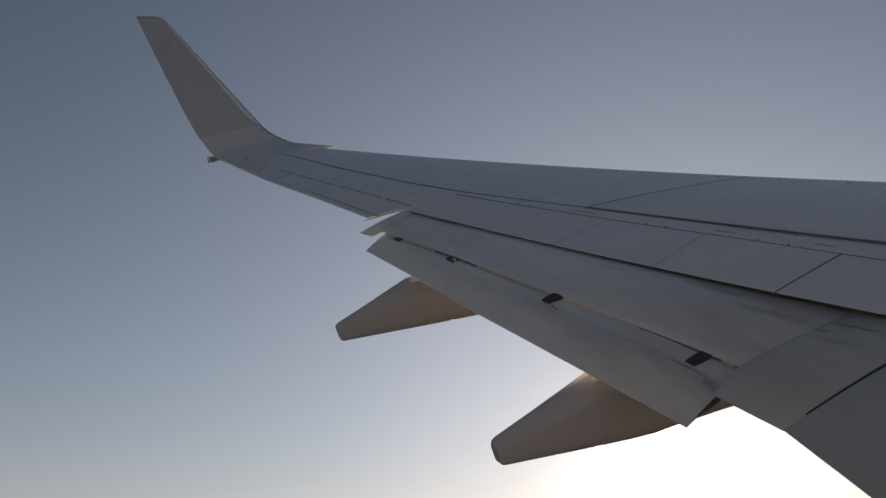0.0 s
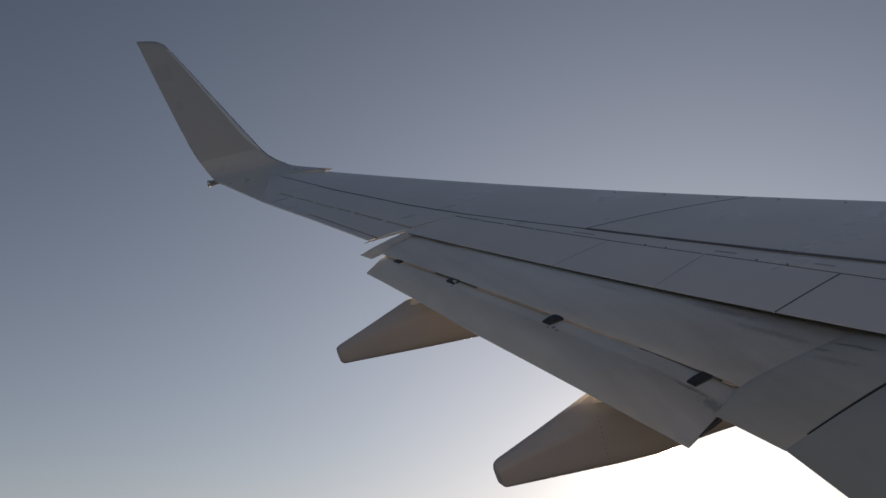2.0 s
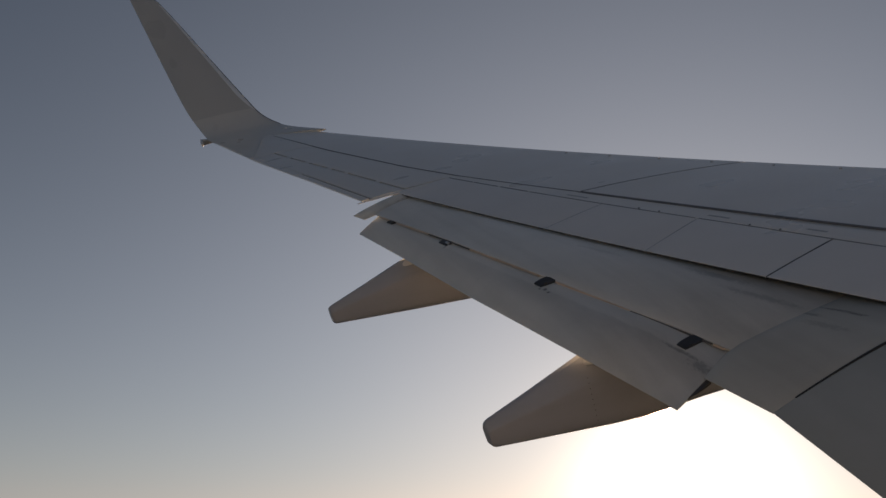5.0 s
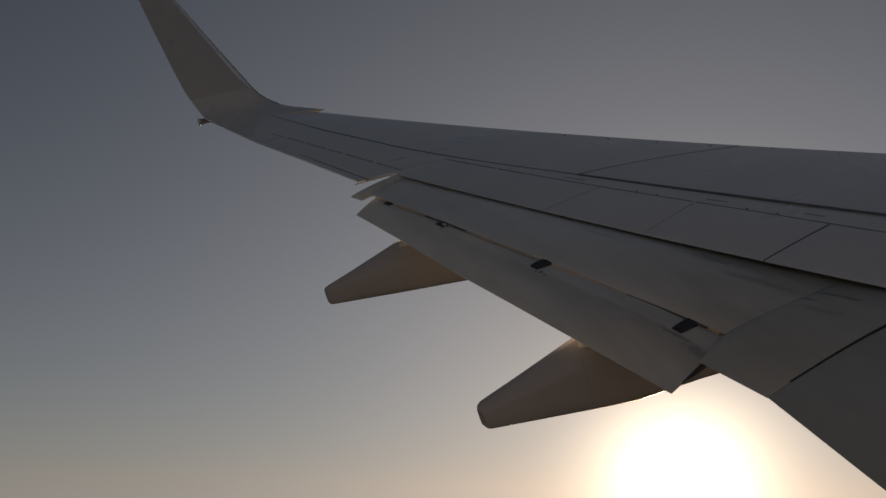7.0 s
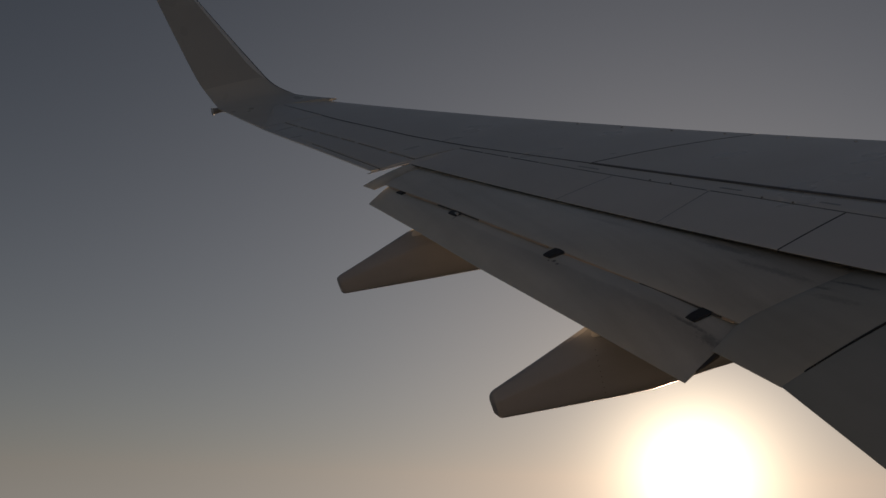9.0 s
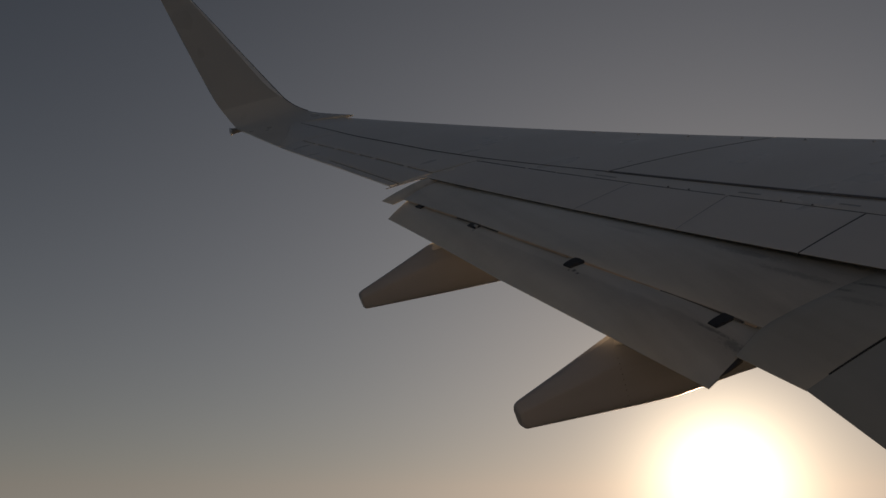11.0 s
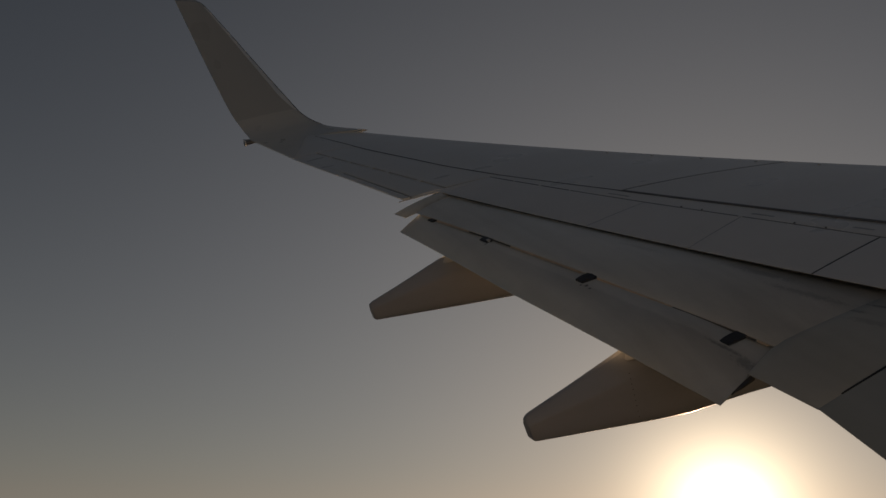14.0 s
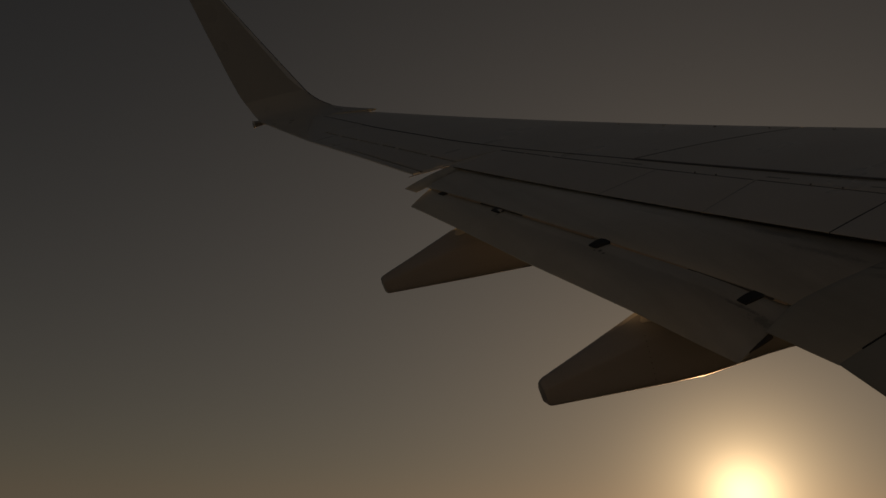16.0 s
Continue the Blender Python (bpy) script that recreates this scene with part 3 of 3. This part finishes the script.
# ---- flap track fairings ----
def fairing(y0, tail_x, nose_x, bottom, droop, tail_top, rise, shoulder, width, lift=0.0):
    """A canoe-shaped fairing: blunt tail, level keel, crest that climbs forward, chamfered shoulders."""
    prof = [(0, 1.0), (0.22, 0.98), (0.42, 0.89), (0.97, 0.38), (1.0, 0.28), (1.0, 0.05), (1.0, -0.40), (0.985, -0.62), (0.95, -0.78), (0.89, -0.89), (0.80, -0.955), (0.68, -0.99), (0.4, -1.0)]

    def section(x):
        """Middle height, half height and half width of the canoe at x."""
        f = (x - tail_x) / (nose_x - tail_x)
        d = x - tail_x
        blunt = math.sqrt(max(0.0, 1 - max(0.0, 1 - d / 0.035) ** 2))
        top = tail_top + rise * d
        if x > shoulder:
            top = tail_top + rise * (shoulder - tail_x) + 0.06 * (x - shoulder)
        w = width * (0.42 + 0.58 * min(1.0, d / 0.8)) * (0.82 + 0.18 * blunt)
        keel = bottom - droop * d + lift * min(1.0, max(0.0, (x + 1.08) / 0.58))
        mid = (top + keel) / 2
        h = (top - keel) / 2 * (0.76 + 0.24 * blunt)
        if f > 0.75:
            k = math.sqrt(max(0.02, 1 - ((f - 0.75) / 0.25) ** 2))
            w, h = w * k, h * (0.4 + 0.6 * k)
        return mid, h, w, d

    rings = []
    n = 26
    for i in range(n):
        x = lerp(tail_x, nose_x, (i / (n - 1)) ** 2.2)
        mid, h, w, d = section(x)
        rake = 0.012 * max(0.0, 1 - d / 0.3)
        ring = [Vector((x - rake * b, y0 + a * w, mid + b * h)) for a, b in prof] + [Vector((x + rake, y0, mid - h))] + [Vector((x - rake * b, y0 - a * w, mid + b * h)) for a, b in reversed(prof[1:])]
        rings.append(ring)
    ob = loft("flap_track_fairing", rings, FAIRING_GREY, wing, "grey canoe-shaped flap track fairing with a blunt tail", True, 26)

    def pad(u, v):
        # an oval pad on the sloping shoulder, pale to paint a sunlit patch
        x = shoulder + 0.01 + 0.13 * (u - 0.5) * math.sqrt(max(0.05, 1 - (2 * v - 1) ** 2))
        mid, h, w, _ = section(x)
        a, b = lerp(0.30, 0.62, v), lerp(0.95, 0.70, v)
        return Vector((x, y0 - a * w - 0.004, mid + b * h + 0.005))
    slab("fairing_sunpatch", pad, 6, 8, 0.008, SUNPATCH_WHITE, ob, "pale oval pad painting a sunlit patch on the fairing's shoulder", edge=0.08, drop=0.003)
    return ob


def rivets(owner, y, spots):
    for x, z in spots:
        bm = bmesh.new()
        bmesh.ops.create_uvsphere(bm, u_segments=8, v_segments=5, radius=0.0035)
        for v in bm.verts:
            v.co.y *= 0.3
        me = bpy.data.meshes.new("screw")
        bm.to_mesh(me)
        bm.free()
        me.materials.append(JOINT_GREY)
        ob = new("screw", me)
        ob.parent = owner
        ob.location = (x, y, z)


outer_fairing = fairing(10.25, -2.50, -0.30, 0.142, 0.006, 0.30, 0.42, -1.72, 0.13)
inner_fairing = fairing(7.20, -2.142, 0.35, -0.272, 0.022, -0.106, 0.41, -1.40, 0.15, 0.064)
rivets(inner_fairing, 7.051, [(-1.472 + 0.004 * i, 0.062 - 0.036 * i) for i in range(9)])

# ---- winglet ----
WL_LEAD = [(16.30, -1.12, 2.015), (16.72, -1.577, 2.150), (16.93, -1.798, 2.266), (17.08, -1.978, 2.430), (17.20, -2.146, 2.690), (17.50, -2.560, 3.385), (17.70, -2.905, 3.960), (17.84, -3.170, 4.375), (17.88, -3.290, 4.475)]
WL_TRAIL = [(16.30, -2.765, 2.015), (16.62, -2.84, 2.09), (16.82, -2.881, 2.160), (16.98, -2.964, 2.328), (17.12, -3.105, 2.66), (17.47, -3.330, 3.458), (17.70, -3.490, 4.051), (17.83, -3.600, 4.462), (17.855, -3.617, 4.515)]


def winglet_ring(k, c0, c1, off=0.0):
    """Section of the winglet at station k (may be fractional), between chord fractions c0 and c1."""
    i = min(int(k), len(WL_LEAD) - 2)
    f = k - i
    def spline(rows):
        p = [Vector((r[1], r[0], r[2])) for r in rows]
        a, b = p[max(i - 1, 0)], p[i]
        c, d = p[i + 1], p[min(i + 2, len(p) - 1)]
        f2, f3 = f * f, f * f * f
        return 0.5 * (2 * b + (c - a) * f + (2 * a - 5 * b + 4 * c - d) * f2 + (3 * b - a - 3 * c + d) * f3), (c - b)
    le, dl = spline(WL_LEAD)
    te, dt = spline(WL_TRAIL)
    chord = te - le
    nrm = chord.cross(dl + dt).normalized()
    if nrm.y > 0 or (abs(nrm.y) < 0.5 and nrm.z < 0 and k < 3):
        nrm = -nrm
    c = chord.length
    thick = 0.20 if k < 2 else lerp(0.20, 0.47, min(1.0, (k - 2) / 2))
    def half(q):
        return (thick * c * (0.2969 * math.sqrt(q) - 0.126 * q - 0.3516 * q * q + 0.2843 * q ** 3 - 0.1036 * q ** 4)) + off
    qs = [c0 + (c1 - c0) * (1 - math.cos(math.pi * j / 12)) / 2 for j in range(13)]
    a = [le + chord * q + nrm * half(q) for q in qs]
    b = [le + chord * q - nrm * half(q) for q in qs]
    return a + b[::-1][1:-1] if c0 == 0 else a + b[::-1]


stations = [i * 8 / 56 for i in range(57)]
winglet = loft("winglet", [winglet_ring(k, 0.0, 1.0) for k in stations if k > 3.38], WINGLET_DARK, wing, "tall blended winglet in grey, darkened by a painted reflection")
loft("winglet_root", [winglet_ring(k, 0.0, 1.0) for k in stations if k < 3.45], ROOT_PAINT, winglet, "curved root of the winglet in paler warm grey")
loft("winglet_leading_edge", [winglet_ring(k, 0.022, lerp(0.03, 0.115, min(1.0, (k - 3.2) / 0.9)) if k < 4.1 else lerp(0.115, 0.095, (k - 4.1) / 2.9), 0.003) for k in stations if 3.25 < k < 6.9],
     EDGE_HIGHLIGHT, winglet, "glossy leading edge strip, its highlight painted white")
loft("winglet_nose", [winglet_ring(k, 0.0, 0.018, 0.0045) for k in stations if 1.5 < k < 7.3], FITTING, winglet, "dark nose of the winglet")
loft("tip_cap", [winglet_ring(k, 0.0, 1.0, 0.002) for k in (7.2, 7.4, 7.6, 7.8, 8.0)], FAIRING_GREY, winglet, "darker cap on the winglet tip")
# raised cuff where the winglet skin overlaps the wing's nose
rings = []
for i in range(10):
    y = lerp(16.36, 16.76, i / 9)
    g = 0.003 + 0.008 * math.sin(math.pi * min(1, (i + 1) / 10))
    ring = [at(y, s) + Vector((0.4 * g, 0, g)) for s in (0.16, 0.08, 0.03, 0.006)] + [at(y, -s) + Vector((g, 0, -g)) for s in (0.004, 0.02, 0.06)] + [at(y, 0.10, -0.03)]
    rings.append(ring)
loft("winglet_cuff", rings, FAIRING_GREY, winglet, "thin grey cuff at the winglet root")

# rear position light on the winglet's root
bm = bmesh.new()
bmesh.ops.create_cone(bm, cap_ends=True, segments=16, radius1=0.050, radius2=0.016, depth=0.34)
bmesh.ops.rotate(bm, verts=bm.verts, matrix=Matrix.Rotation(radians(90), 3, "Y"))
bmesh.ops.bevel(bm, geom=bm.edges[:], offset=0.008, segments=2, affect="EDGES")
me = bpy.data.meshes.new("position_light")
bm.to_mesh(me)
bm.free()
me.materials.append(STRIP_GREY)
light = new("position_light", me)
light.parent = wing
light.matrix_local = pose(-2.785, 16.78, 2.098, 0, -4, 0)
tagged(light, "small rear position light housing")
bm = bmesh.new()
bmesh.ops.create_uvsphere(bm, u_segments=14, v_segments=8, radius=0.062)
for v in bm.verts:
    v.co.x *= 0.36
me = bpy.data.meshes.new("lens")
bm.to_mesh(me)
bm.free()
me.materials.append(LENS)
lens = new("lens", me)
lens.parent = light
lens.location = (-0.172, 0, 0)
tagged(lens, "clear glass lens")

# small fittings standing on the nose of the wing
for y in (12.05, 11.5, 10.93, 10.37, 9.77, 9.18):
    bm = bmesh.new()
    bmesh.ops.create_cube(bm, size=1)
    for v in bm.verts:
        v.co.x *= 0.03
        v.co.y *= 0.016
        v.co.z *= 0.016
    bmesh.ops.bevel(bm, geom=bm.edges[:], offset=0.003, segments=2, affect="EDGES")
    me = bpy.data.meshes.new("nose_fitting")
    bm.to_mesh(me)
    bm.free()
    me.materials.append(FAIRING_GREY)
    ob = new("nose_fitting", me)
    ob.parent = wing
    ob.location = at(y, 0.045, 0.002)

# ---- the fuselage side round the window that the view is taken through ----
FUSELAGE = painted_metal("pale_fuselage_paint", (0.73, 0.72, 0.70), 0.35, 0.05)
HULL_Z, HULL_R = 1.35, 1.88


def hull(x, a, r):
    return Vector((x, r * math.cos(a), HULL_Z + r * math.sin(a)))


# bays along the hull; the window's bay is left open between two ribs
xs = [-13.0, -10.0, -7.0, -5.2, -4.28, -3.46, -2.4, 0.0, 3.0, 6.0, 9.0]
angles = [radians(q) for q in (-90, -65, -45, -28, -12, -4.5, 1.0, 8.0, 15.0, 22, 36, 52, 70, 90, 112, 135, 158, 180, 202, 225, 248, 269.9)]
verts, faces = [], []
for r in (HULL_R, HULL_R - 0.08):
    for x in xs:
        for a in angles:
            verts.append(hull(x, a, r))
na, layer = len(angles), len(xs) * len(angles)
holes = {(4, j) for j in (4, 5, 6, 7, 8)}
for i in range(len(xs) - 1):
    for j in range(na - 1):
        if (i, j) in holes:
            continue
        q = (i * na + j, i * na + j + 1, (i + 1) * na + j + 1, (i + 1) * na + j)
        faces += [q, tuple(layer + k for k in reversed(q))]
for a, b in ((4, 4), (5, 4)):
    for j in (4, 5, 6, 7, 8):
        p, q = a * na + j, a * na + j + 1
        faces.append((p, q, layer + q, layer + p))
for j in (4, 9):
    p, q = 4 * na + j, 5 * na + j
    faces.append((p, q, layer + q, layer + p))
for i in (0, len(xs) - 1):
    faces.append(tuple(i * na + j for j in range(na)))
mesh_object("fuselage_wall", verts, faces, FUSELAGE, wing, "pale grey fuselage side with a cabin window opening")

# ---- sea and land ----
SEA_Z = -120.0
EYE = (-4.3, 1.2)


def polar(name, radii, angles, height, mat, label, category, kind):
    verts, faces = [], []
    for r in radii:
        for a in angles:
            x, y = EYE[0] + r * math.sin(radians(a)), EYE[1] + r * math.cos(radians(a))
            verts.append((x, y, height(r, a, x, y)))
    n = len(angles)
    for i in range(len(radii) - 1):
        for j in range(n - 1):
            faces.append((i * n + j, i * n + j + 1, (i + 1) * n + j + 1, (i + 1) * n + j))
    me = bpy.data.meshes.new(name)
    me.from_pydata(verts, [], faces)
    me.update()
    me.materials.append(mat)
    for p in me.polygons:
        p.use_smooth = True
    if me.polygons and me.polygons[0].normal.z < 0:
        me.flip_normals()
    return tagged(new(name, me), label, category, "", kind)


polar("water", [0.5] + [4950 * (i / 60) ** 2 + 5 for i in range(1, 60)] + [4960], [i * 4 for i in range(91)],
      lambda r, a, x, y: SEA_Z, SEA, "calm dark sea with a path of evening sunlight", "sea", "structure")


def fbm(x, y, s, octaves=5):
    return noise.fractal(Vector((x / s, y / s, 0.37)), 1.0, 2.1, octaves)


# crest of the coastal range: azimuth in degrees, height above the sea; and the shore: azimuth, distance
CREST = ((-70, 52), (-45, 62), (-30, 58), (-20, 46), (-11.5, 34), (-10, 47), (-8.6, 41), (-6.2, 48), (-4.1, 64), (-1.8, 70), (-0.9, 88), (0.3, 82), (0.8, 94), (1.6, 86), (3.0, 108), (4.0, 87), (6.2, 78),
         (6.9, 61), (8.2, 42), (9.9, 49), (10.3, 45), (11.2, 65), (13.2, 78), (15.2, 69), (17.9, 50), (20.0, 24), (22.0, 8), (24.0, 0))
COAST = ((-70, 560), (-30, 620), (-11.5, 720), (0.0, 900), (10.0, 1080), (15.0, 1240), (17.6, 1500), (19.0, 2000), (20.5, 3000), (22.0, 5200), (24.0, 6000))


def land(r, a, x, y):
    shore = table(COAST, a)[0] * (1 + 0.06 * fbm(x, y, 260, 4))
    inland = max(0.0, min(1.0, (r - shore) / max(400.0, 3300 - shore)))
    bend = 5.0 * (1 - inland) * fbm(x + 900, y, 700, 4)
    crest = 0.0
    for k in (-0.35, 0.0, 0.35):
        crest += table(CREST, max(-70, min(24, a + k + bend)))[0] * 0.27
    rough = fbm(x, y, 520, 7)
    fine = fbm(x, y, 120, 6)
    rise = inland ** 1.25 if r < 3300 else max(0.0, 1 - ((r - 3300) / 1400) ** 2)
    rise *= max(0.0, min(1.0, (r - shore) / 150))
    valley = 1 - 0.25 * math.sin(math.pi * inland) * (0.5 + 0.5 * rough)
    edge = max(-1.0, min(1.0, (r - shore) / 60))
    return SEA_Z - 0.4 + 1.6 * edge + crest * rise * valley + inland * (6.0 * rough + 3.0 * fine)


polar("hills", [540 + 4200 * (i / 120) for i in range(121)], [-60 + 84 * i / 420 for i in range(421)], land, LAND,
      "bare brown coastal hills and headland in evening shade", "hills", "structure")


def far_ridge(r, a, x, y):
    top = 62 * math.exp(-((a + 1.7) / 6) ** 2) + 30 * math.exp(-((a + 1.7) / 1.25) ** 2) + 40 * math.exp(-((a - 16) / 6) ** 2)
    return SEA_Z - 4 + top * math.exp(-((r - 4650) / 130) ** 2) * (1 + 0.05 * fbm(x, y, 200, 5))


polar("far_mountain", [4350 + 30 * i for i in range(19)], [-16 + 44 * i / 180 for i in range(181)], far_ridge, LAND,
      "distant hazy mountain behind the coastal hills", "mountain", "structure")
